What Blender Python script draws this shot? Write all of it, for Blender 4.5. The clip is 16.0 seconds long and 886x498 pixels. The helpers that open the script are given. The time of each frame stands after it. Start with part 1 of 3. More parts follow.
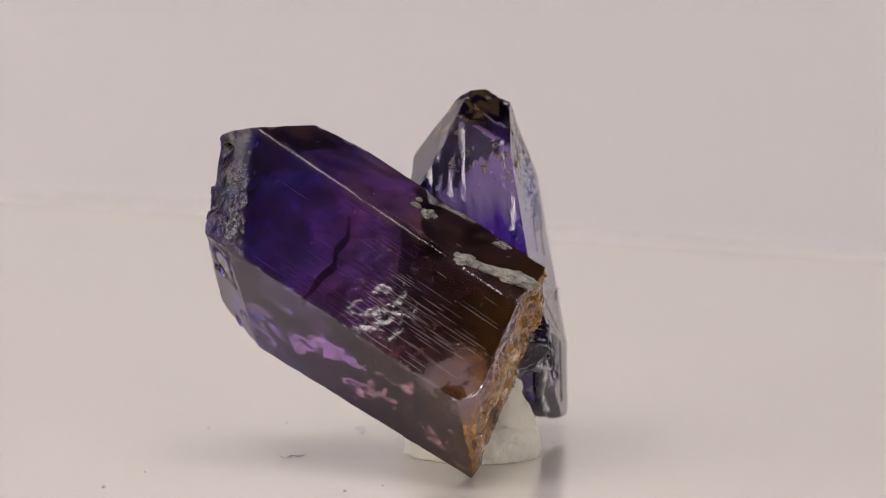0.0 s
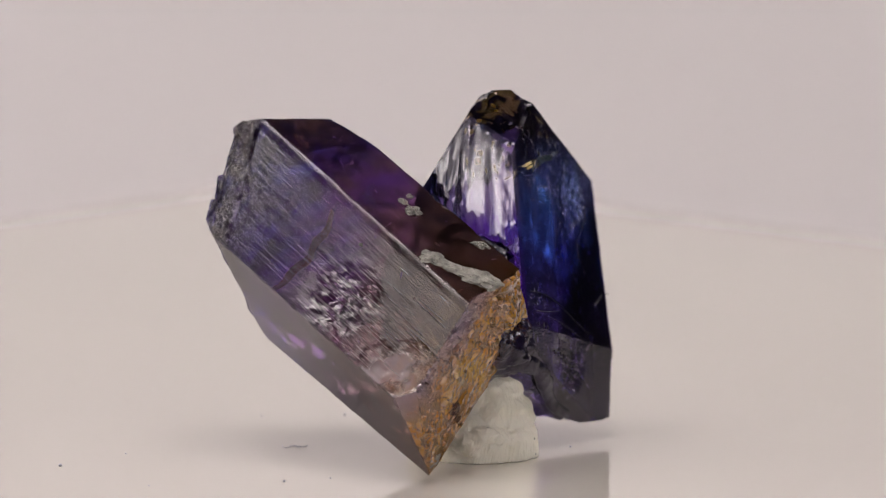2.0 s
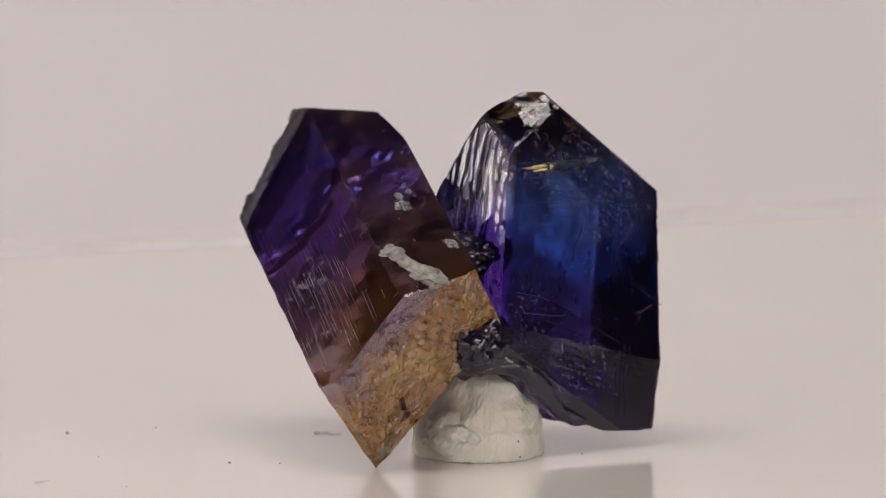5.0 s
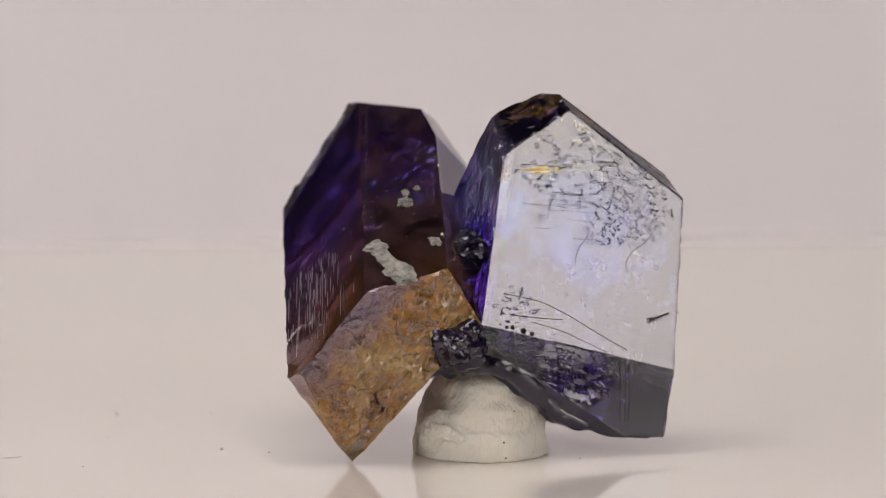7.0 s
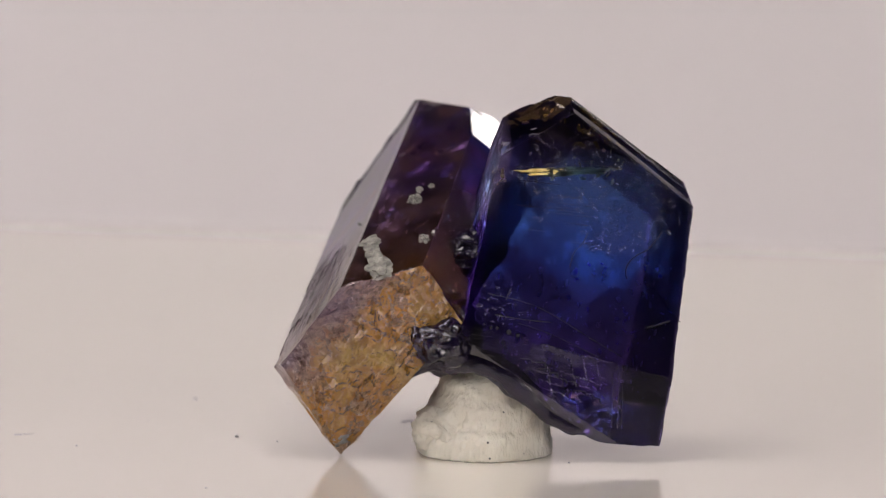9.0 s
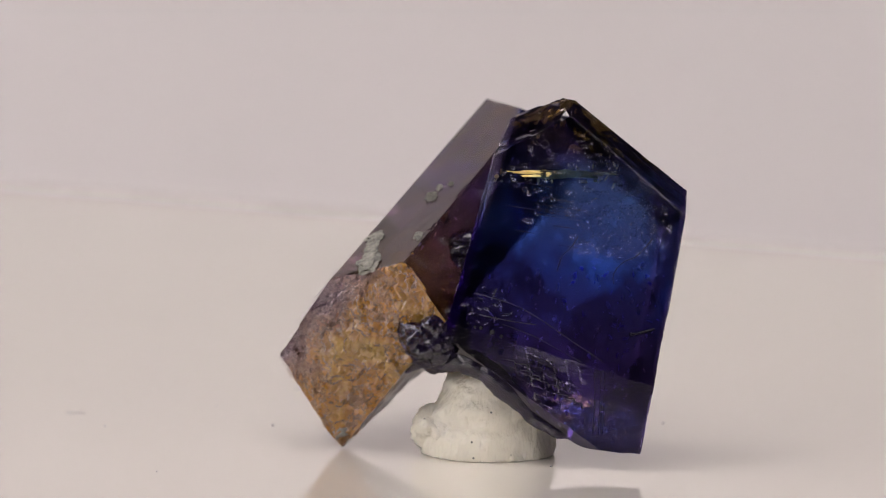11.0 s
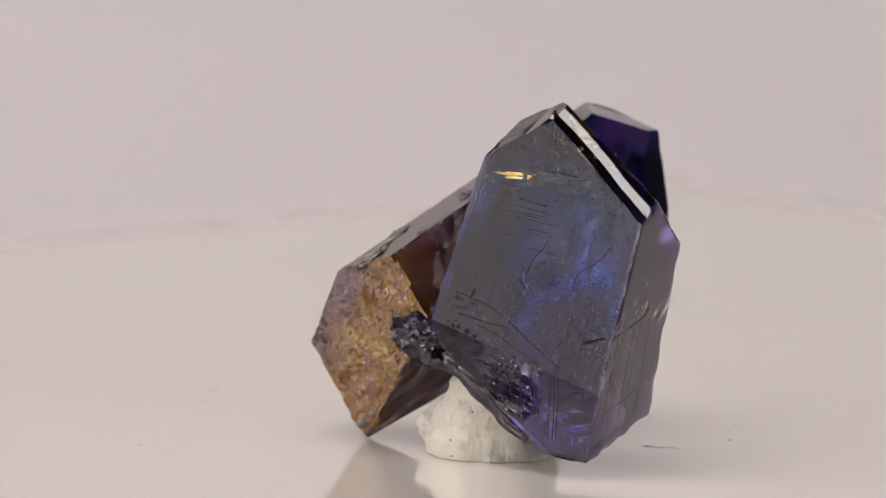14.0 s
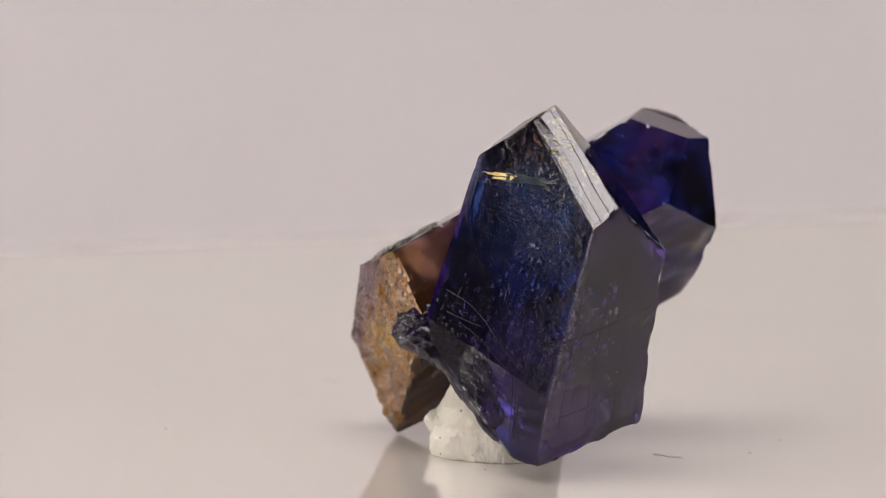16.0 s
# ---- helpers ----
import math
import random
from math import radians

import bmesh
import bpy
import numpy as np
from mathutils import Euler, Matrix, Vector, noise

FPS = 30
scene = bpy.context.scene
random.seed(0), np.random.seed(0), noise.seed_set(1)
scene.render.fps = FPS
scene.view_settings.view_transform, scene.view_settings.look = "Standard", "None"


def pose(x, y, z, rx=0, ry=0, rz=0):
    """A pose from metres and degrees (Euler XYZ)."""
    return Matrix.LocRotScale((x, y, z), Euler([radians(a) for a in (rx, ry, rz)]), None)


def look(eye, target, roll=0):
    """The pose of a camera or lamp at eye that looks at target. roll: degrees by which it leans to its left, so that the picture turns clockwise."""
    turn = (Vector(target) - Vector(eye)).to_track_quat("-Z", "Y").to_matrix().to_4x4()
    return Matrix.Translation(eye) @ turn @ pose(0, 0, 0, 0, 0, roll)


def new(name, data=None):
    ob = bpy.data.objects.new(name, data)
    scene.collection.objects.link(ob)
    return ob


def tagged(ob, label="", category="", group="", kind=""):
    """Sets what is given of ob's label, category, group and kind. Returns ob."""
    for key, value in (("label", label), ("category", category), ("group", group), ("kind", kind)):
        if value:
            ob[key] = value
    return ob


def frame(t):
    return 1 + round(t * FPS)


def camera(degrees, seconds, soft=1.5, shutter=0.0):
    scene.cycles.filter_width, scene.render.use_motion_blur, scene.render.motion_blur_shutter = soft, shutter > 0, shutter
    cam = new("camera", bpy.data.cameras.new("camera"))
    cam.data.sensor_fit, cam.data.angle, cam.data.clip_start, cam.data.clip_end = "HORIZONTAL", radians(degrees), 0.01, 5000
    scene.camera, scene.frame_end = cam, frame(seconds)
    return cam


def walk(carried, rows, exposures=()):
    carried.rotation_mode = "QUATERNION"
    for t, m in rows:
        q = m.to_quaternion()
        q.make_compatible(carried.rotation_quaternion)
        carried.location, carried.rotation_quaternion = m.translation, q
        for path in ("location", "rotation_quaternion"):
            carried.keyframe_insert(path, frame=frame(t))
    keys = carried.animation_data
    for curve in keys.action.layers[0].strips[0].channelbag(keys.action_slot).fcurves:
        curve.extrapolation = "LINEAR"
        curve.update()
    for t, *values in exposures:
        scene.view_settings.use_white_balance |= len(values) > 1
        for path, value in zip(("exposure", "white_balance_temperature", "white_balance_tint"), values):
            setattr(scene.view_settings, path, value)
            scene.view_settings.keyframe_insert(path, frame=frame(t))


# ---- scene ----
U = 0.005  # the stone's own unit, metres
GROUND = -0.13 * U  # top of the turntable
SPEED = -8.5  # turntable, degrees a second


# ---- camera ----
def camera_pose():
    el = radians(8.234)
    fwd, up, right = Vector((0, math.cos(el), -math.sin(el))), Vector((0, math.sin(el), math.cos(el))), Vector((1, 0, 0))
    eye = (right * -0.8103 + up * 3.4862 - fwd * 133.33) * U
    return look(eye, eye + fwd, 0.649)


cam = camera(6.73, 16.0, soft=1.0)
cam.data.dof.use_dof, cam.data.dof.focus_distance, cam.data.dof.aperture_fstop = True, 0.658, 33.0
walk(cam, [(0.0, camera_pose()), (16.0, camera_pose())])

# ---- world and exposure ----
world = bpy.data.worlds.new("world")
scene.world = world
world.use_nodes = True
world.node_tree.nodes["Background"].inputs[0].default_value = (1.0, 0.94, 0.9, 1)
world.node_tree.nodes["Background"].inputs[1].default_value = 0.02
scene.view_settings.exposure = 0.80


# ---- materials ----
class Mat:
    """A small builder of node materials."""

    def __init__(self, name):
        self.m = bpy.data.materials.new(name)
        self.m.use_nodes = True
        self.t = self.m.node_tree
        self.b = self.t.nodes["Principled BSDF"]
        self.co = self.t.nodes.new("ShaderNodeTexCoord").outputs["Object"]

    def put(self, sock, val):
        if isinstance(val, (int, float)):
            sock.default_value = val
        elif isinstance(val, (tuple, list, Vector)):
            sock.default_value = (*val, 1)[:4] if len(sock.default_value) == 4 else val
        else:
            self.t.links.new(val, sock)

    def set(self, **kw):
        for k, v in kw.items():
            self.put(self.b.inputs[k.replace("_", " ")], v)
        return self

    def math(self, op, a, b=0.0, clamp=False):
        n = self.t.nodes.new("ShaderNodeMath")
        n.operation, n.use_clamp = op, clamp
        self.put(n.inputs[0], a), self.put(n.inputs[1], b)
        return n.outputs[0]

    def dot(self, v, shift=0.0, size=1.0):
        n = self.t.nodes.new("ShaderNodeVectorMath")
        n.operation = "DOT_PRODUCT"
        self.put(n.inputs[0], self.co)
        n.inputs[1].default_value = [c / U * size for c in v]
        return self.math("ADD", n.outputs["Value"], shift)

    def stretch(self, axis, amount):
        """Coordinates squeezed along an axis, for streaks that run with it."""
        a = Vector(axis).normalized()
        n = self.t.nodes.new("ShaderNodeVectorMath")
        n.operation = "DOT_PRODUCT"
        self.put(n.inputs[0], self.co)
        n.inputs[1].default_value = a
        s = self.t.nodes.new("ShaderNodeVectorMath")
        s.operation = "SCALE"
        s.inputs[0].default_value = a * -amount
        self.t.links.new(n.outputs["Value"], s.inputs["Scale"])
        d = self.t.nodes.new("ShaderNodeVectorMath")
        self.put(d.inputs[0], self.co), self.put(d.inputs[1], s.outputs[0])
        return d.outputs[0]

    def noise(self, scale, detail=3.0, rough=0.55, co=None, distortion=0.0):
        n = self.t.nodes.new("ShaderNodeTexNoise")
        self.put(n.inputs["Vector"], co or self.co)
        n.inputs["Scale"].default_value, n.inputs["Detail"].default_value = scale / U, detail
        n.inputs["Roughness"].default_value, n.inputs["Distortion"].default_value = rough, distortion
        return n.outputs["Fac"]

    def voronoi(self, scale, feature="F1"):
        n = self.t.nodes.new("ShaderNodeTexVoronoi")
        n.feature = feature
        self.put(n.inputs["Vector"], self.co)
        n.inputs["Scale"].default_value = scale / U
        return n.outputs["Distance"]

    def near(self, p, inner, outer):
        """One within inner of a place on the stone, nought beyond outer."""
        n = self.t.nodes.new("ShaderNodeVectorMath")
        n.operation = "DISTANCE"
        self.put(n.inputs[0], self.co)
        n.inputs[1].default_value = Vector(p) * U
        r = self.t.nodes.new("ShaderNodeMapRange")
        r.inputs[1].default_value, r.inputs[2].default_value = inner * U, outer * U
        r.inputs[3].default_value, r.inputs[4].default_value = 1.0, 0.0
        self.t.links.new(n.outputs["Value"], r.inputs[0])
        return r.outputs[0]

    def ramp(self, fac, *stops, ease="LINEAR"):
        n = self.t.nodes.new("ShaderNodeValToRGB")
        n.color_ramp.interpolation = ease
        self.put(n.inputs[0], fac)
        e = n.color_ramp.elements
        while len(e) < len(stops):
            e.new(0.5)
        for el, (pos, col) in zip(e, stops):
            el.position = pos
            el.color = (*col, 1) if isinstance(col, tuple) else (col, col, col, 1)
        return n.outputs[0]

    def mix(self, fac, a, b):
        n = self.t.nodes.new("ShaderNodeMix")
        n.data_type = "RGBA"
        self.put(n.inputs[0], fac), self.put(n.inputs[6], a), self.put(n.inputs[7], b)
        return n.outputs[2]

    def bump(self, *layers):
        """Layers of (height, depth in stone units), the first the deepest."""
        last = None
        for h, depth in layers:
            n = self.t.nodes.new("ShaderNodeBump")
            n.inputs["Strength"].default_value = 1.0
            n.inputs["Distance"].default_value = depth * U
            self.put(n.inputs["Height"], h)
            if last:
                self.t.links.new(last, n.inputs["Normal"])
            last = n.outputs[0]
        self.t.links.new(last, self.b.inputs["Normal"])
        return self


AXIS_A = Vector((0.775, -0.448, -0.445)).normalized()  # long axis of the leaning prism, towards its broken end
AXIS_B = Vector((-0.19, 0.16, 0.97)).normalized()  # long axis of the upright blade


def violet_crystal():
    m = Mat("violet_brown_tanzanite")
    depth = m.dot((0.933, -0.270, -0.238), -0.496)  # nought at the broken end, falling to -5 at the tip
    along = m.math("ADD", m.math("MULTIPLY", depth, 0.18), m.math("ADD", m.math("MULTIPLY", m.noise(0.6, 3), 0.30), 0.78))
    streak = m.noise(38, 3, 0.6, m.stretch(AXIS_A, 0.988))
    cloud = m.noise(1.7, 6, 0.62, None, 0.6)
    col = m.ramp(along, (0.0, (0.030, 0.015, 0.09)), (0.2, (0.07, 0.025, 0.17)), (0.38, (0.15, 0.05, 0.21)), (0.54, (0.12, 0.05, 0.09)), (0.72, (0.20, 0.085, 0.07)), (0.92, (0.32, 0.14, 0.03)))
    col = m.mix(m.math("MULTIPLY", m.ramp(m.noise(0.9, 3), (0.5, 0.0), (0.62, 1.0)), m.ramp(along, (0.3, 0.7), (0.55, 0.0))), col, (0.03, 0.035, 0.34))
    # Dark patches stand for total internal reflection, put into the base colour.
    veil = m.ramp(cloud, (0.42, 0.0), (0.58, 1.0))
    scar = m.math("MULTIPLY", m.near((-1.85, -2.6, 2.8), 0.2, 1.1), m.ramp(m.noise(1.6, 5), (0.42, 0.0), (0.58, 1.0)))
    col = m.mix(m.math("MULTIPLY", veil, 0.75), col, (0.02, 0.012, 0.02))
    col = m.mix(scar, col, (0.03, 0.02, 0.035))
    face = m.ramp(m.dot((-0.102, -0.814, 0.572), -3.922 + 0.5), (0.36, 0.0), (0.42, 1.0))
    frost = m.math("MULTIPLY", m.math("MULTIPLY", face, m.ramp(streak, (0.63, 0.0), (0.68, 1.0))), m.ramp(m.noise(0.8, 2), (0.45, 0.0), (0.6, 1.0)))
    col = m.mix(m.math("MULTIPLY", frost, 0.08), col, (0.34, 0.29, 0.31))
    upper = m.ramp(m.dot((0.300, -0.393, 0.869), -3.832 + 0.5), (0.40, 0.0), (0.46, 1.0))
    col = m.mix(m.math("MULTIPLY", upper, m.ramp(m.noise(1.1, 5, 0.6, m.stretch(AXIS_A, 0.4)), (0.40, 0.1), (0.58, 0.8))), col, m.ramp(m.noise(2.2, 4), (0.4, (0.05, 0.03, 0.045)), (0.6, (0.19, 0.10, 0.09))))
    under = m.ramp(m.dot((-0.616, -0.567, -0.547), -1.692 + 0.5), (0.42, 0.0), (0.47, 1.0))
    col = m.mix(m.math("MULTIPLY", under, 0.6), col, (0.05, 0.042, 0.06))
    bruise = m.math("MULTIPLY", m.near((-0.65, -3.50, 1.74), 0.35, 0.80), m.ramp(m.noise(2.0, 5), (0.36, 0.0), (0.52, 1.0)))
    col = m.mix(m.math("MULTIPLY", bruise, 0.6), col, (0.20, 0.15, 0.17))
    worn = m.math("MULTIPLY", m.ramp(m.dot((-0.828, -0.431, 0.357), -5.85 + 0.5), (0.22, 0.0), (0.36, 1.0)), m.ramp(m.noise(2.4, 5), (0.36, 0.0), (0.55, 0.8)))
    col = m.mix(worn, col, (0.07, 0.048, 0.045))
    frost = m.math("MAXIMUM", m.math("MAXIMUM", frost, m.math("MULTIPLY", worn, 0.2)), bruise)
    for a, b, c, d in ((-0.972, 0.236, 0.026, 4.72), (-0.219, 0.961, 0.170, 2.834), (0.412, 0.685, 0.601, 2.392)):
        back = m.ramp(m.dot((a, b, c), 0.5 - d), (0.43, 0.0), (0.47, 1.0))
        col = m.mix(back, col, m.ramp(m.noise(0.9, 3), (0.42, (0.008, 0.008, 0.03)), (0.52, (0.02, 0.035, 0.30)), (0.62, (0.06, 0.03, 0.22))))
    m.set(Base_Color=col, IOR=1.69, Roughness=m.math("ADD", m.math("MULTIPLY", under, 0.08), m.math("ADD", m.ramp(streak, (0.35, 0.015), (0.7, 0.07)), m.math("MULTIPLY", frost, 0.10))))
    # Reflection cut by hand on the downward face, so the white plate shows less.
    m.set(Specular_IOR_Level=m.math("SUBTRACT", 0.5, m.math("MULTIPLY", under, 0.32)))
    m.set(Transmission_Weight=m.math("SUBTRACT", 0.96, m.math("ADD", m.math("MULTIPLY", veil, 0.2), m.math("ADD", m.math("MULTIPLY", frost, 0.2), m.math("ADD", m.math("MULTIPLY", under, 0.3), m.math("ADD", m.math("MULTIPLY", bruise, 0.4), m.math("MULTIPLY", scar, 0.3)))))))
    return m.bump((m.math("MULTIPLY", scar, m.noise(4, 5)), 0.03), (m.math("MULTIPLY", worn, m.noise(3.5, 5)), 0.12), (m.math("MULTIPLY", streak, face), 0.0026), (m.math("MULTIPLY", upper, m.noise(1.4, 4)), 0.009)).m


def blue_crystal():
    m = Mat("blue_violet_tanzanite")
    along = m.math("ADD", m.dot(AXIS_B * 0.155), m.math("MULTIPLY", m.noise(0.5, 3), 0.08))
    streak = m.noise(7, 3, 0.6, m.stretch(AXIS_B, 0.96))
    across = m.noise(26, 3, 0.6, m.stretch((-0.1, 0.98, -0.17), 0.992))
    cloud = m.noise(1.1, 4)
    front = m.ramp(m.dot((0.975, -0.096, 0.201), -1.397 + 0.5), (0.40, 0.0), (0.46, 1.0))
    col = m.ramp(along, (0.0, (0.10, 0.035, 0.26)), (0.34, (0.045, 0.028, 0.22)), (0.54, (0.026, 0.075, 0.52)), (0.78, (0.07, 0.17, 0.52)), (0.87, (0.022, 0.018, 0.015)), (1.0, (0.06, 0.035, 0.012)))
    crown = m.math("MULTIPLY", m.ramp(along, (0.86, 0.0), (0.90, 1.0)), m.ramp(m.noise(1.9, 4, 0.6, None, 0.8), (0.53, 0.0), (0.57, 1.0)))
    # Fracture murk; its colour also paints refraction's dark edges round a blue glow.
    clear = m.near((0.6, 1.85, 4.0), 0.7, 1.5)
    murk = m.ramp(m.math("SUBTRACT", cloud, m.math("MULTIPLY", clear, 0.34)), (0.30, 0.0), (0.44, 0.9))
    col = m.mix(murk, col, (0.010, 0.006, 0.030))
    col = m.mix(crown, col, (0.62, 0.40, 0.09))
    flank = m.ramp(m.dot((0.015, -0.967, 0.255), -0.753), (0.3, 0.0), (0.45, 1.0))
    col = m.mix(m.math("MULTIPLY", flank, m.ramp(m.noise(2, 4), (0.4, 0.5), (0.6, 0.95))), col, (0.075, 0.010, 0.52))
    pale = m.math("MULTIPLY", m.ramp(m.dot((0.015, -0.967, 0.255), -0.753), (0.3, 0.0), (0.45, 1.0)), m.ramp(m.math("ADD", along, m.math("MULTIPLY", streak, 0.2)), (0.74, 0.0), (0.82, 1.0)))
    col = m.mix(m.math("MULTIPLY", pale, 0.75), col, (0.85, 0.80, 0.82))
    pits = m.math("MAXIMUM", m.near((0.74, 2.30, 4.42), 0.2, 1.25), m.math("MULTIPLY", m.near((0.52, 1.25, 5.05), 0.3, 0.75), 0.5))
    etched = m.math("MULTIPLY", m.math("MULTIPLY", pits, front), m.ramp(m.noise(8, 2, 0.5, m.stretch((0, 0.97, -0.2), 0.35), 1.6), (0.47, 0.0), (0.50, 1.0)))
    etched = m.math("MULTIPLY", etched, m.ramp(m.noise(1.6, 3), (0.30, 0.0), (0.46, 1.0)))
    lines = m.math("MULTIPLY", front, m.ramp(across, (0.45, 0.0), (0.62, 1.0)))
    holes = 0.0
    for p, r in (((0.95, -0.18, 2.28), 0.03), ((0.96, -0.07, 2.27), 0.035), ((0.99, 0.13, 2.2), 0.05), ((1.02, 0.29, 2.14), 0.035), ((1.22, 2.58, 2.25), 0.04), ((1.225, 2.66, 2.26), 0.035),
                 ((1.23, 2.74, 2.28), 0.03), ((1.235, 2.82, 2.30), 0.03), ((1.24, 2.92, 2.33), 0.025), ((0.62, 0.62, 4.9), 0.05), ((0.80, -0.05, 3.9), 0.05)):
        holes = m.math("MAXIMUM", holes, m.near(p, r * 0.6, r * 1.15))
    col = m.mix(m.math("MULTIPLY", holes, 0.9), col, (0.01, 0.01, 0.015))
    low = m.ramp(m.dot((0.989, -0.140, 0.045), -1.072 + 0.5), (0.44, 0.0), (0.48, 1.0))
    frosted = m.math("MULTIPLY", low, m.math("SUBTRACT", 1.0, m.ramp(m.dot((0.975, -0.096, 0.201), -1.397 + 0.5), (0.46, 0.0), (0.49, 1.0))))
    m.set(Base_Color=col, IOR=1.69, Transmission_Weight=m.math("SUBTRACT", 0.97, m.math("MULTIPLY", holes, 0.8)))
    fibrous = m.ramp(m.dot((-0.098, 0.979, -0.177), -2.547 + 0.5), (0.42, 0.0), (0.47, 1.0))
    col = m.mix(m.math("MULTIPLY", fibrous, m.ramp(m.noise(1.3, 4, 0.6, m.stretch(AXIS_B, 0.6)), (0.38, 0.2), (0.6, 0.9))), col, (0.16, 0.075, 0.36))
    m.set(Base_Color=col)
    gloss = m.math("ADD", m.math("MULTIPLY", frosted, 0.06), m.math("ADD", m.math("MULTIPLY", etched, 0.10), m.math("MULTIPLY", fibrous, 0.16)))
    m.set(Roughness=m.math("ADD", m.math("ADD", m.ramp(streak, (0.4, 0.02), (0.75, 0.10)), m.math("MULTIPLY", lines, 0.05)), gloss))
    return m.bump((holes, -0.08), (lines, 0.0008), (streak, 0.0015)).m


def root_material():
    m = Mat("violet_fractured_root")
    n = m.noise(3, 5)
    m.set(Base_Color=m.ramp(n, (0.35, (0.014, 0.009, 0.045)), (0.7, (0.055, 0.034, 0.12))), IOR=1.6, Roughness=0.14, Transmission_Weight=0.8)
    return m.bump((m.voronoi(3.5), 0.025), (n, 0.03)).m


def fracture_material():
    m = Mat("amber_brown_fracture")
    n, big = m.noise(2.2, 5), m.noise(0.9, 4)
    col = m.ramp(big, (0.3, (0.30, 0.11, 0.010)), (0.5, (0.50, 0.225, 0.024)), (0.70, (0.68, 0.43, 0.09)))
    grain = m.ramp(m.noise(4.2, 5, 0.7, None, 0.5), (0.42, 0.0), (0.56, 1.0))
    col = m.mix(m.math("MULTIPLY", grain, 0.45), col, (0.26, 0.11, 0.02))
    edge = m.math("ADD", m.dot((-0.102, -0.814, 0.572), -3.922 - 0.42), m.math("MULTIPLY", m.noise(1.2, 4), 1.6))
    col = m.mix(m.ramp(m.math("ADD", edge, 0.35), (0.0, 0.0), (0.8, 0.9)), col, (0.22, 0.14, 0.22))
    m.set(Base_Color=col, IOR=1.65, Roughness=m.ramp(n, (0.35, 0.05), (0.65, 0.18)), Transmission_Weight=0.5, Coat_Weight=0.7, Coat_Roughness=0.04)
    return m.bump((m.noise(3.2, 6, 0.65, None, 0.8), 0.04), (m.voronoi(6.0), 0.02), (m.noise(14, 3), 0.012)).m


def glint_material():
    m = Mat("inner_flakes")
    n = m.noise(1.5, 2)
    # Glints of light inside the stone are put into this bright colour.
    m.set(Base_Color=m.ramp(n, (0.35, (0.35, 0.22, 0.95)), (0.5, (0.7, 0.65, 0.95)), (0.65, (0.9, 0.75, 0.6))), Roughness=0.2)
    return m.bump((m.noise(9, 3), 0.02)).m


def veil_material():
    m = Mat("golden_inclusion")
    n = m.noise(4, 4)
    m.set(Base_Color=m.ramp(n, (0.3, (0.62, 0.42, 0.08)), (0.65, (0.95, 0.82, 0.38))), Roughness=0.3, Metallic=0.2)
    return m.bump((n, 0.05)).m


def crust_material():
    m = Mat("grey_white_mineral_crust")
    n = m.noise(6, 5)
    m.set(Base_Color=m.ramp(n, (0.3, (0.10, 0.10, 0.095)), (0.7, (0.34, 0.33, 0.29))), Roughness=0.75)
    return m.bump((n, 0.06)).m


def putty_material():
    m = Mat("off_white_mounting_putty")
    n, big, speck = m.noise(5, 5), m.noise(0.9, 3), m.voronoi(2.4)
    ridge = m.noise(16, 1, 0.4, m.stretch((0.2, 0.1, 1), 0.93))
    col = m.ramp(big, (0.3, (0.74, 0.71, 0.60)), (0.7, (0.84, 0.81, 0.71)))
    col = m.mix(m.ramp(speck, (0.035, 1.0), (0.06, 0.0)), col, (0.12, 0.13, 0.12))
    m.set(Base_Color=col, Roughness=0.62, Subsurface_Weight=0.15, Subsurface_Radius=(0.6 * U, 0.5 * U, 0.35 * U), Subsurface_Scale=1.0)
    return m.bump((big, 0.25), (ridge, 0.035), (n, 0.03)).m


def plain(name, col, rough, vary=0.06, scale=1.0, bump=0.0, **kw):
    m = Mat(name)
    n = m.noise(scale, 4)
    lo, hi = tuple(c * (1 - vary) for c in col), tuple(min(1, c * (1 + vary)) for c in col)
    m.set(Base_Color=m.ramp(n, (0.3, lo), (0.7, hi)), Roughness=rough, **kw)
    return (m.bump((m.noise(scale * 8, 3), bump)) if bump else m).m


def glow(name, col, strength):
    m = Mat(name)
    return m.set(Base_Color=(0.8, 0.8, 0.8), Emission_Color=col, Emission_Strength=strength).m


def glow_soft(name, col, strength):
    """A diffuser that falls off towards its rim."""
    m = Mat(name)
    n = m.t.nodes.new("ShaderNodeVectorMath")
    n.operation = "DISTANCE"
    flat = m.t.nodes.new("ShaderNodeVectorMath")
    flat.operation = "MULTIPLY"
    flat.inputs[1].default_value = (1, 1, 0)
    m.t.links.new(m.t.nodes["Texture Coordinate"].outputs["Generated"], flat.inputs[0])
    m.t.links.new(flat.outputs[0], n.inputs[0])
    n.inputs[1].default_value = (0.5, 0.5, 0.0)
    fall = m.ramp(n.outputs["Value"], (0.15, 1.0), (0.5, 0.10), ease="EASE")
    return m.set(Base_Color=(0.8, 0.8, 0.8), Emission_Color=col, Emission_Strength=m.math("MULTIPLY", fall, strength)).m


VIOLET, BLUE, ROOT, FRACTURE = violet_crystal(), blue_crystal(), root_material(), fracture_material()
VEIL, GLINT_FLAKE = veil_material(), glint_material()
CRUST, PUTTY = crust_material(), putty_material()
ACRYLIC = plain("glossy_white_acrylic", (0.725, 0.686, 0.638), 0.02, 0.015, 0.08, IOR=1.5, Coat_Weight=0.6, Coat_Roughness=0.01)
PAPER = plain("pale_pink_grey_paper", (0.69, 0.662, 0.67), 0.9, 0.02, 0.05)
